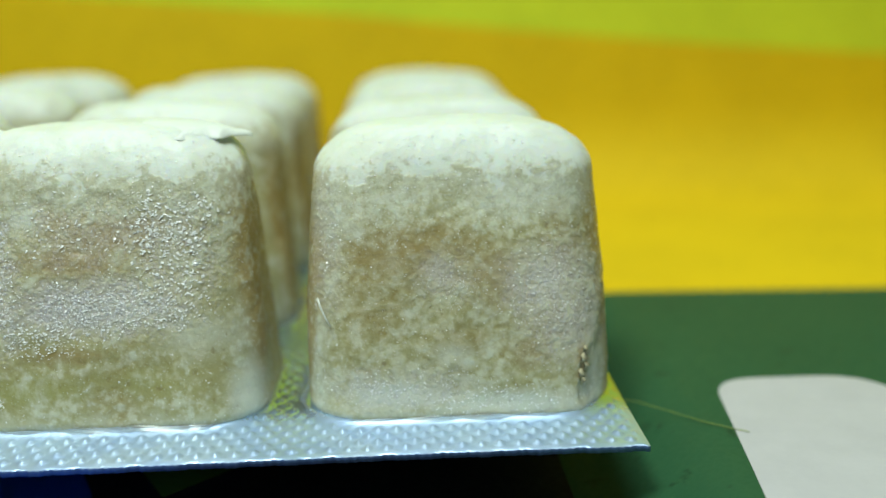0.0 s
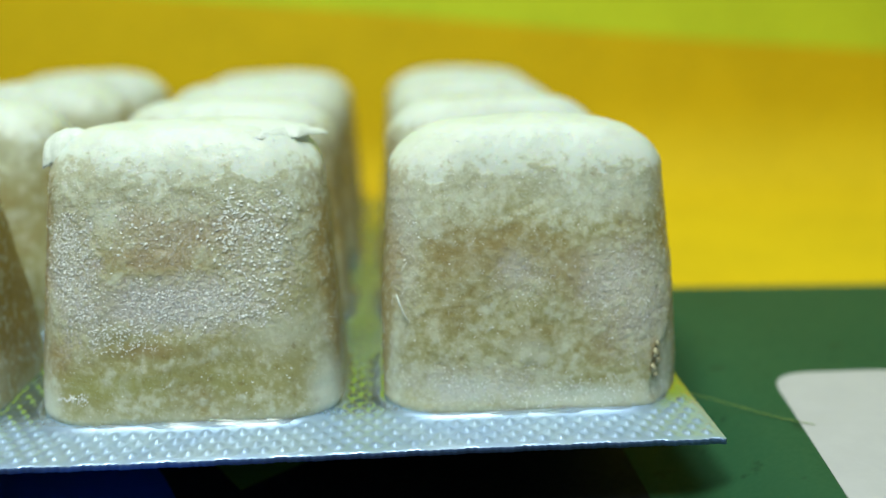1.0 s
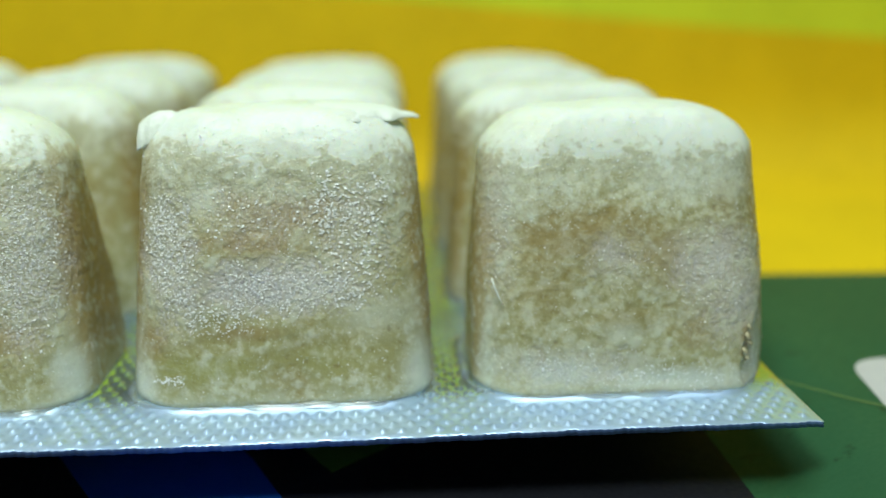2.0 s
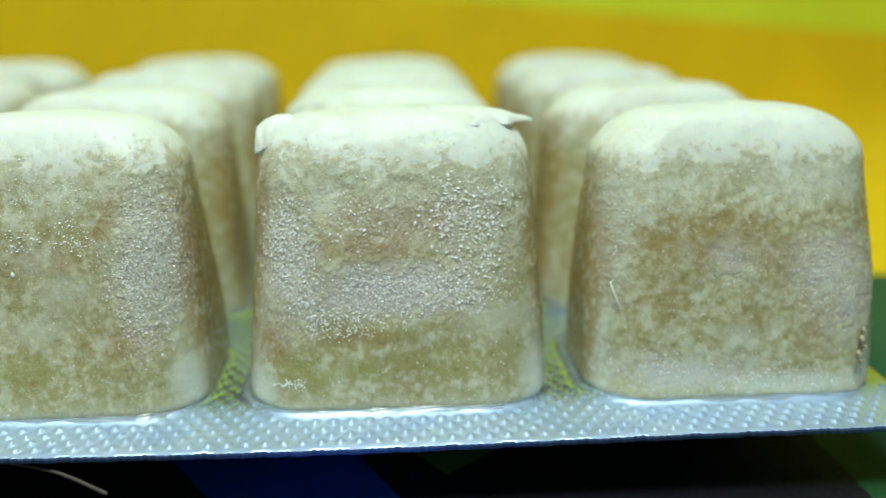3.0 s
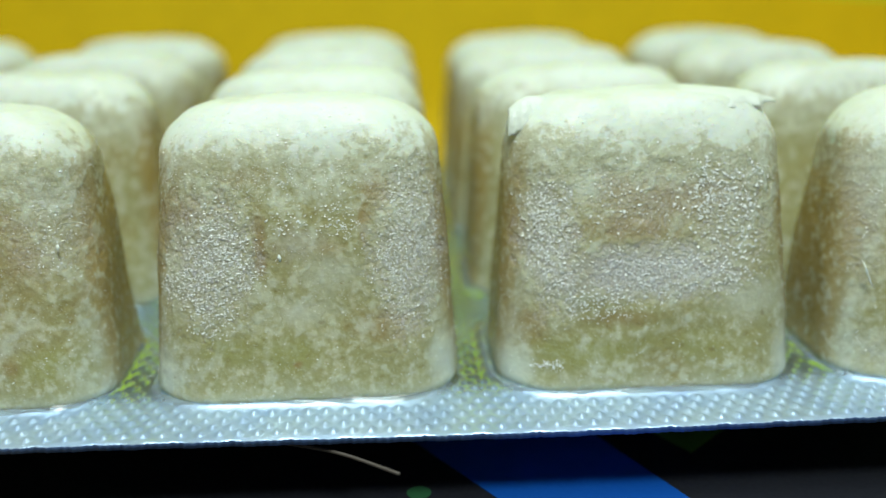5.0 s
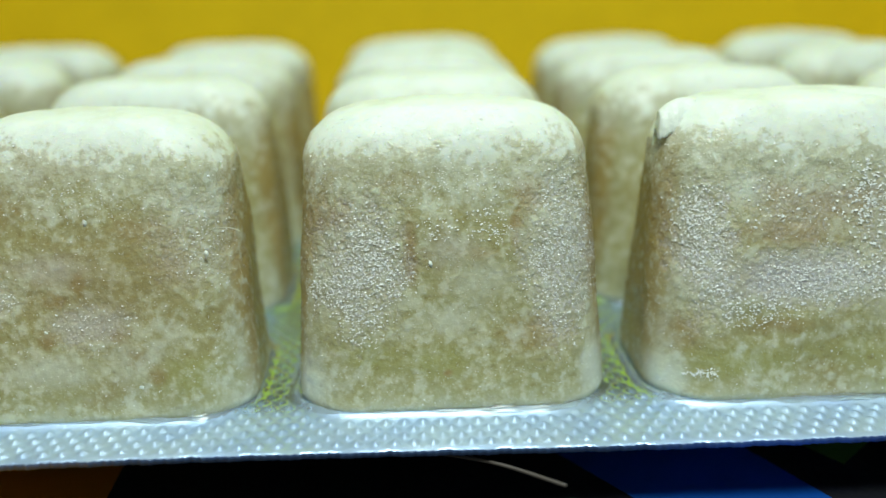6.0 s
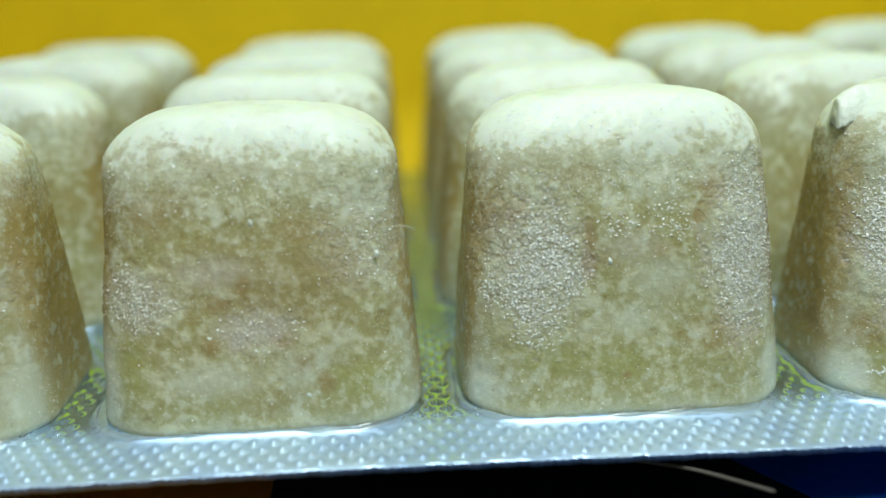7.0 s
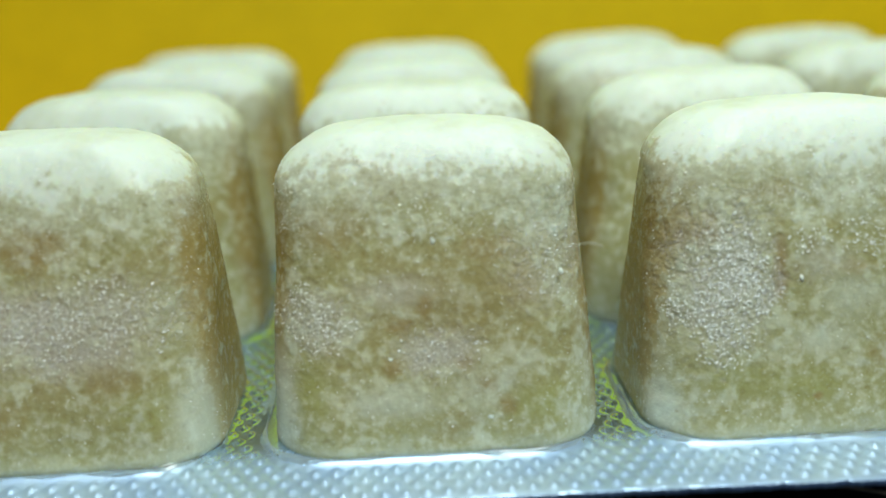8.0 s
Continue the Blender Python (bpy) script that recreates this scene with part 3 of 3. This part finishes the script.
FRONT_LOOK = [
    # stains, frost line, pale, patches of grains (x, z, rx, rz, amount, small, large), label
    ([(0.04, 0.58, 0.11, 0.07, "ochre", 0.85), (-0.12, 0.61, 0.12, 0.06, "ochre", 0.6), (0.28, 0.16, 0.10, 0.07, "olive", 0.7), (-0.15, 0.16, 0.14, 0.07, "ochre", 0.6),
      (-0.05, 0.40, 0.28, 0.09, "haze", 0.85), (0.14, 0.30, 0.16, 0.06, "haze", 0.7), (0.20, 0.24, 0.10, 0.05, "ochre", 0.5), (0.38, 0.12, 0.06, 0.10, "ice", 0.5)],
     0.675, -0.03, [(0.17, 0.40, 0.20, 0.10, 420, 0.002, 0.007), (-0.10, 0.36, 0.30, 0.10, 420, 0.002, 0.006)], "frozen beige cube with icy streaks near its top edge"),
    ([(0.05, 0.38, 0.30, 0.20, "ochre", 0.45), (-0.27, 0.59, 0.11, 0.06, "ochre", 0.55), (0.15, 0.53, 0.08, 0.035, "ochre", 0.7), (0.23, 0.44, 0.06, 0.07, "ochre", 0.5),
      (-0.31, 0.18, 0.055, 0.10, "olive", 0.85), (0.28, 0.13, 0.10, 0.055, "olive", 0.7), (-0.42, 0.14, 0.055, 0.15, "ice", 0.8), (-0.12, 0.155, 0.15, 0.05, "ice", 0.6),
      (0.11, 0.17, 0.08, 0.06, "ice", 0.5), (-0.10, 0.43, 0.13, 0.05, "haze", 0.7), (0.0, 0.28, 0.12, 0.05, "haze", 0.7), (-0.11, 0.24, 0.035, 0.03, "ochre", 0.9),
      (-0.09, 0.345, 0.035, 0.022, "ochre", 0.85), (-0.02, 0.39, 0.02, 0.035, "ochre", 0.8), (0.08, 0.245, 0.035, 0.025, "ochre", 0.8), (0.13, 0.19, 0.03, 0.03, "ochre", 0.8), (0.18, 0.135, 0.03, 0.03, "ochre", 0.75)],
     0.675, -0.03, [(-0.29, 0.36, 0.10, 0.08, 420, 0.002, 0.006), (0.30, 0.50, 0.12, 0.13, 160, 0.002, 0.006), (-0.02, 0.60, 0.38, 0.05, 160, 0.002, 0.005), (0.02, 0.27, 0.12, 0.07, 110, 0.002, 0.006)], "frozen beige cube with a brownish core and thick white crown"),
    ([(-0.33, 0.545, 0.08, 0.05, "ochre", 0.85), (-0.114, 0.45, 0.022, 0.11, "ochre", 1.0), (0.21, 0.61, 0.045, 0.065, "ochre", 0.9), (0.18, 0.52, 0.022, 0.06, "ochre", 0.85),
      (0.09, 0.44, 0.055, 0.022, "ochre", 0.6), (0.22, 0.22, 0.11, 0.06, "ochre", 0.7), (0.405, 0.44, 0.025, 0.13, "ochre", 0.85), (-0.42, 0.47, 0.02, 0.11, "ochre", 0.6), (-0.14, 0.64, 0.09, 0.03, "ochre", 0.5),
      (0.0, 0.46, 0.09, 0.05, "haze", 0.6), (0.08, 0.37, 0.11, 0.06, "ice", 0.5), (0.0, 0.26, 0.10, 0.05, "ice", 0.5), (-0.40, 0.08, 0.05, 0.06, "ice", 0.7), (0.40, 0.10, 0.05, 0.07, "ice", 0.7),
      (-0.06, 0.15, 0.13, 0.05, "olive", 0.7), (-0.24, 0.17, 0.08, 0.05, "olive", 0.6), (-0.02, 0.115, 0.013, 0.010, "ochre", 1.0)],
     0.675, -0.02, [(-0.255, 0.42, 0.13, 0.18, 1500, 0.002, 0.007), (0.30, 0.42, 0.10, 0.22, 1500, 0.002, 0.006), (0.05, 0.51, 0.12, 0.05, 160, 0.003, 0.007), (-0.05, 0.63, 0.36, 0.04, 220, 0.002, 0.005)], "frozen beige cube with two upright bands of frost"),
    ([(0.04, 0.555, 0.20, 0.06, "ochre", 0.9), (-0.06, 0.475, 0.20, 0.045, "ochre", 0.9), (-0.13, 0.60, 0.07, 0.025, "ochre", 0.6), (-0.40, 0.50, 0.03, 0.10, "ochre", 0.6), (-0.39, 0.19, 0.07, 0.07, "ochre", 0.75),
      (-0.10, 0.22, 0.10, 0.025, "ochre", 0.7), (-0.04, 0.355, 0.30, 0.085, "haze", 1.0), (-0.40, 0.06, 0.055, 0.06, "ice", 0.85), (-0.20, 0.60, 0.06, 0.05, "ice", 0.7), (0.40, 0.08, 0.055, 0.09, "ice", 0.75),
      (0.28, 0.26, 0.12, 0.06, "ice", 0.55), (-0.20, 0.12, 0.18, 0.05, "olive", 0.8), (0.12, 0.14, 0.16, 0.05, "olive", 0.5)],
     0.685, -0.035, [(0.22, 0.50, 0.13, 0.15, 520, 0.004, 0.010), (0.02, 0.35, 0.24, 0.08, 1100, 0.002, 0.007), (-0.30, 0.43, 0.09, 0.19, 1200, 0.002, 0.007), (-0.02, 0.55, 0.26, 0.10, 150, 0.003, 0.008), (-0.17, 0.26, 0.16, 0.05, 260, 0.003, 0.007), (-0.32, 0.085, 0.045, 0.014, 70, 0.003, 0.008)], "frozen beige cube with coarse frost and a torn flake on top"),
    ([(-0.25, 0.52, 0.14, 0.10, "ochre", 0.25), (-0.18, 0.46, 0.20, 0.10, "ochre", 0.55), (-0.03, 0.51, 0.14, 0.07, "ochre", 0.35), (0.09, 0.42, 0.12, 0.09, "ochre", 0.6), (-0.25, 0.32, 0.12, 0.09, "ochre", 0.3), (0.0, 0.23, 0.12, 0.05, "ochre", 0.3),
      (0.23, 0.40, 0.14, 0.10, "haze", 0.85), (-0.06, 0.43, 0.05, 0.06, "haze", 0.75), (0.32, 0.26, 0.08, 0.09, "haze", 0.7), (-0.03, 0.19, 0.06, 0.04, "ice", 0.6), (-0.20, 0.08, 0.14, 0.045, "ice", 0.85),
      (0.14, 0.05, 0.26, 0.035, "ice", 0.9), (-0.37, 0.57, 0.06, 0.10, "ice", 0.5), (0.20, 0.62, 0.20, 0.06, "ice", 0.5), (0.40, 0.13, 0.045, 0.12, "ice", 0.6), (0.348, 0.15, 0.022, 0.06, "ochre", 1.0)],
     0.65, 0.06, [(0.28, 0.33, 0.14, 0.16, 320, 0.002, 0.005), (-0.18, 0.10, 0.20, 0.06, 260, 0.002, 0.005), (-0.04, 0.40, 0.09, 0.07, 110, 0.002, 0.004), (0.15, 0.06, 0.24, 0.04, 260, 0.002, 0.006), (-0.38, 0.45, 0.05, 0.16, 60, 0.002, 0.006)], "frozen beige cube with a brown core and a chipped lower corner"),
]
# less ice cloud and edge veil on back cubes, darkening their shaded sides
back_looks = [frozen_material("frozen_broth_back", [(0.0, 0.35, 0.30, 0.25, "ochre", 0.6)], 0.68, -0.09, (), 0.2), frozen_material("frozen_broth_pale", [(0.1, 0.45, 0.28, 0.2, "ochre", 0.5)], 0.67, -0.07, (), 0.2)]
made = []
for i, (cx, cy) in enumerate(CENTRES):
    if i < 5:
        stains, line, pale, patches, label = FRONT_LOOK[i]
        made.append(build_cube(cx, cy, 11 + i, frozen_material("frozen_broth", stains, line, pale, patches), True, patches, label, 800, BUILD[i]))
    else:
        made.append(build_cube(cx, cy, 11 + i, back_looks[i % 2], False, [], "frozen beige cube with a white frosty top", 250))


def ice_lump(path, radii, parent, seed):
    """A torn rag of ice: rings along a path, roughened."""
    path, k, rings = [Vector(p) for p in path], 14, []
    for i, (c, r) in enumerate(zip(path, radii)):
        way = (path[min(i + 1, len(path) - 1)] - path[max(i - 1, 0)]).normalized()
        u = way.orthogonal().normalized()
        v = way.cross(u)
        rings.append([c + Vector((1, 1, 0.55)) * (u * math.cos(a) + v * math.sin(a)) * r for a in np.linspace(0, 2 * math.pi, k, endpoint=False)])
    p = np.array([tuple(q) for ring in rings for q in ring])
    p += 0.004 * np.stack([fractal(p, 30, 2, seed + j) for j in range(3)], 1)
    faces = grid_faces(len(path), k, True).tolist() + [list(range(k))[::-1], list(range((len(path) - 1) * k, len(path) * k))]
    return mesh_object("ice_flake", p, faces, TORN, parent, True, "white torn flake of ice")


def ice_flap(path, halves, thick, bend, parent, seed):
    """A thin torn skin of ice: a tapering plate that follows a path, with ragged sides."""
    order = np.argsort(np.array(path)[:, 0])
    path, halves, thick, k, rows = np.array(path, float)[order], np.array(halves)[order], np.array(thick)[order], 11, []
    t = np.linspace(0, len(path) - 1, 26)
    x, y, z, half, th = (np.interp(t, np.arange(len(path)), c) for c in (path[:, 0], path[:, 1], path[:, 2], halves, thick))
    u = np.linspace(-1, 1, k)
    ragged = 1 + 0.22 * lattice_noise(np.column_stack([t * 2.1, t * 0, t * 0]), seed)
    for side in (1, -1):
        rows.append(np.stack([np.repeat(x[:, None], k, 1), y[:, None] + half[:, None] * ragged[:, None] * u[None], z[:, None] - bend * half[:, None] * u[None] ** 2 + side * th[:, None] * np.sqrt(1.02 - u[None] ** 2)], 2))
    p = np.concatenate([r.reshape(-1, 3) for r in rows])
    p[:, 2] += 0.004 * fractal(p, 22, 2, seed + 1)
    p[:, 0] += 0.004 * fractal(p, 26, 2, seed + 2)
    m, f = len(t), grid_faces(len(t), k)
    faces = np.concatenate([f[:, ::-1], f + m * k]).tolist()
    border = [i * k for i in range(m)] + [(m - 1) * k + j for j in range(1, k)] + [i * k + k - 1 for i in range(m - 2, -1, -1)] + list(range(k - 2, 0, -1))
    faces += [[a, c, c + m * k, a + m * k] for a, c in zip(border, border[1:] + border[:1])]
    ob = mesh_object("ice_flake", p, faces, TORN, parent, True, "thin white torn flake of ice")
    bm = bmesh.new()
    bm.from_mesh(ob.data)
    bmesh.ops.recalc_face_normals(bm, faces=bm.faces)
    bm.to_mesh(ob.data)
    bm.free()
    return ob


ice_flap([(0.02, -0.02, 0.832), (0.14, -0.02, 0.836), (0.24, -0.02, 0.831), (0.32, -0.015, 0.820), (0.38, -0.005, 0.806), (0.418, 0.0, 0.795)], [0.03, 0.10, 0.12, 0.085, 0.035, 0.008], [0.004, 0.010, 0.013, 0.012, 0.009, 0.004], 0.3, made[3], 3)
ice_flap([(-0.27, -0.03, 0.806), (-0.31, -0.035, 0.803), (-0.35, -0.04, 0.795), (-0.38, -0.045, 0.782), (-0.402, -0.05, 0.765), (-0.408, -0.05, 0.738)], [0.03, 0.05, 0.055, 0.05, 0.045, 0.025], [0.016, 0.024, 0.030, 0.030, 0.028, 0.014], 0.9, made[3], 9)

# crumbs of broth in the chipped corner
CRUMB = plain_material("broth_crumb", (0.50, 0.45, 0.28), 0.45)
for x, z, r in ((0.356, 0.190, 0.009), (0.347, 0.166, 0.012), (0.358, 0.146, 0.010), (0.343, 0.124, 0.012), (0.350, 0.104, 0.008)):
    y = 0.016 - section(z)[1]
    crumb = ice_lump([(x - r * 0.5, y, z - r), (x + r * 0.4, y - 0.5 * r, z - r * 0.2), (x - r * 0.2, y - 0.3 * r, z + r * 0.4), (x + r * 0.3, y, z + r)], [r * 0.4, r * 0.9, r * 0.7, r * 0.3], made[4], int(60 + 1000 * x + 100 * z))
    crumb.name, crumb["label"] = "broth_crumb", "ochre crumb of frozen broth"
    crumb.data.materials[0] = CRUMB

# rice grains, bubbles, icy streaks, a crack and a modelled glint in the faces
for which, path, radii in (
        (1, [(-0.048, -0.372, 0.615), (-0.043, -0.374, 0.604), (-0.039, -0.375, 0.592)], [0.002, 0.006, 0.003]),
        (1, [(0.006, -0.376, 0.590), (0.008, -0.379, 0.572), (0.010, -0.381, 0.552), (0.010, -0.382, 0.544)], [0.002, 0.005, 0.008, 0.004]),
        # a soft glint under the surface, built as a small white lump
        (2, [(-0.062, -0.408, 0.428), (-0.060, -0.412, 0.418), (-0.058, -0.409, 0.408)], [0.003, 0.007, 0.003]),
        (0, [(0.20, -0.375, 0.605), (0.205, -0.377, 0.590), (0.208, -0.378, 0.578)], [0.003, 0.009, 0.004]),
        (0, [(0.235, -0.372, 0.610), (0.238, -0.374, 0.595), (0.240, -0.376, 0.580)], [0.003, 0.009, 0.004]),
        # a crack line, built as a thin white ridge
        (4, [(-0.405, -0.375, 0.360), (-0.398, -0.380, 0.330), (-0.385, -0.385, 0.300), (-0.372, -0.390, 0.280)], [0.002, 0.003, 0.003, 0.001]),
        (1, [(0.196, 0, 0.447), (0.198, 0, 0.440), (0.200, 0, 0.432)], [0.003, 0.008, 0.003]),
        (1, [(0.330, 0, 0.470), (0.331, 0, 0.462), (0.332, 0, 0.455)], [0.003, 0.007, 0.003]),
        (1, [(0.128, 0, 0.115), (0.136, 0, 0.106), (0.142, 0, 0.098)], [0.003, 0.009, 0.004]),
        (1, [(-0.116, 0, 0.268), (-0.113, 0, 0.263), (-0.110, 0, 0.258)], [0.002, 0.006, 0.002])):
    path = [(x, 0.004 - section(z)[1], z) for x, y, z in path]
    lump = ice_lump(path, radii, made[which], 40 + which)
    lump.name, lump["label"] = "frozen_grain", "small pale mark in the face"


# ---- threads ----
def strand(name, points, radius, material, label):
    cu = bpy.data.curves.new(name, "CURVE")
    cu.dimensions, cu.bevel_depth, cu.bevel_resolution, cu.use_fill_caps = "3D", radius * S, 2, True
    sp = cu.splines.new("POLY")
    pts = np.array(points, float)
    t = np.linspace(0, len(pts) - 1, 28)
    i = np.clip(t.astype(int), 0, len(pts) - 2)
    f = t - i
    pm, p0, p1, p2 = pts[np.maximum(i - 1, 0)], pts[i], pts[i + 1], pts[np.minimum(i + 2, len(pts) - 1)]
    f = f[:, None]
    q = 0.5 * (2 * p0 + (p1 - pm) * f + (2 * pm - 5 * p0 + 4 * p1 - p2) * f ** 2 + (3 * p0 - pm - 3 * p1 + p2) * f ** 3)
    sp.points.add(len(q) - 1)
    for point, v in zip(sp.points, q):
        point.co = (*(v * S), 1)
    tmp = bpy.data.objects.new(name + "_path", cu)
    me = bpy.data.meshes.new_from_object(tmp)
    bpy.data.objects.remove(tmp)
    me.materials.clear()
    me.materials.append(material)
    return tagged(new(name, me), label, "thread")


strand("thread", [(-1.72, 0.14, -0.045), (-1.55, 0.07, -0.046), (-1.39, 0.005, -0.050), (-1.241, -0.104, -0.053), (-1.236, -0.108, -0.053)], 0.0050, plain_material("pale_fibre", (0.11, 0.092, 0.08)), "short pale thread sticking out from under the tray")
strand("hair", [(1.00, 0.56, -0.10), (1.10, 0.525, -0.086), (1.215, 0.413, -0.084), (1.30, 0.325, -0.083), (1.40, 0.25, -0.083)], 0.0014, plain_material("yellowish_fibre", (0.26, 0.34, 0.07)), "fine yellowish hair lying on the green sheet")

strand("hair", [(-2.150, 0.300, 0.530), (-2.115, 0.270, 0.542), (-2.095, 0.262, 0.546), (-2.075, 0.260, 0.542), (-2.060, 0.262, 0.535)], 0.0014, plain_material("pale_hair", (0.60, 0.58, 0.42)), "fine pale hair sticking out from a frozen cube")

# ---- room ----
def build_room():
    wall = plain_material("wall_paint", (0.70, 0.70, 0.68), 0.8)
    top = plain_material("table_top", (0.30, 0.24, 0.18), 0.5)

    def slab(name, lo, hi, mat, label):
        bm = bmesh.new()
        bmesh.ops.create_cube(bm, size=1)
        for v in bm.verts:
            v.co = [lo[k] + (v.co[k] + 0.5) * (hi[k] - lo[k]) for k in range(3)]
        me = bpy.data.meshes.new(name)
        bm.to_mesh(me)
        bm.free()
        me.materials.append(mat)
        tagged(new(name, me), label, "wall", kind="structure")

    z0, z1, r = -0.25 * S - 0.03, 1.7, 1.6
    slab("floor", (-r, -r, z0), (r, r, -0.24 * S), top, "plain brown wooden support under the printed sheet")
    slab("wall_north", (-r, r, z0), (r, r + 0.05, z1), wall, "plain pale wall")
    slab("wall_south", (-r, -r - 0.05, z0), (r, -r, z1), wall, "plain pale wall")
    slab("wall_west", (-r - 0.05, -r - 0.05, z0), (-r, r + 0.05, z1), wall, "plain pale wall")
    slab("wall_east", (r, -r - 0.05, z0), (r + 0.05, r + 0.05, z1), wall, "plain pale wall")
    slab("ceiling", (-r - 0.05, -r - 0.05, z1), (r + 0.05, r + 0.05, z1 + 0.04), wall, "plain pale ceiling")


build_room()


def motions():
    """Nothing but the camera moves."""


motions()
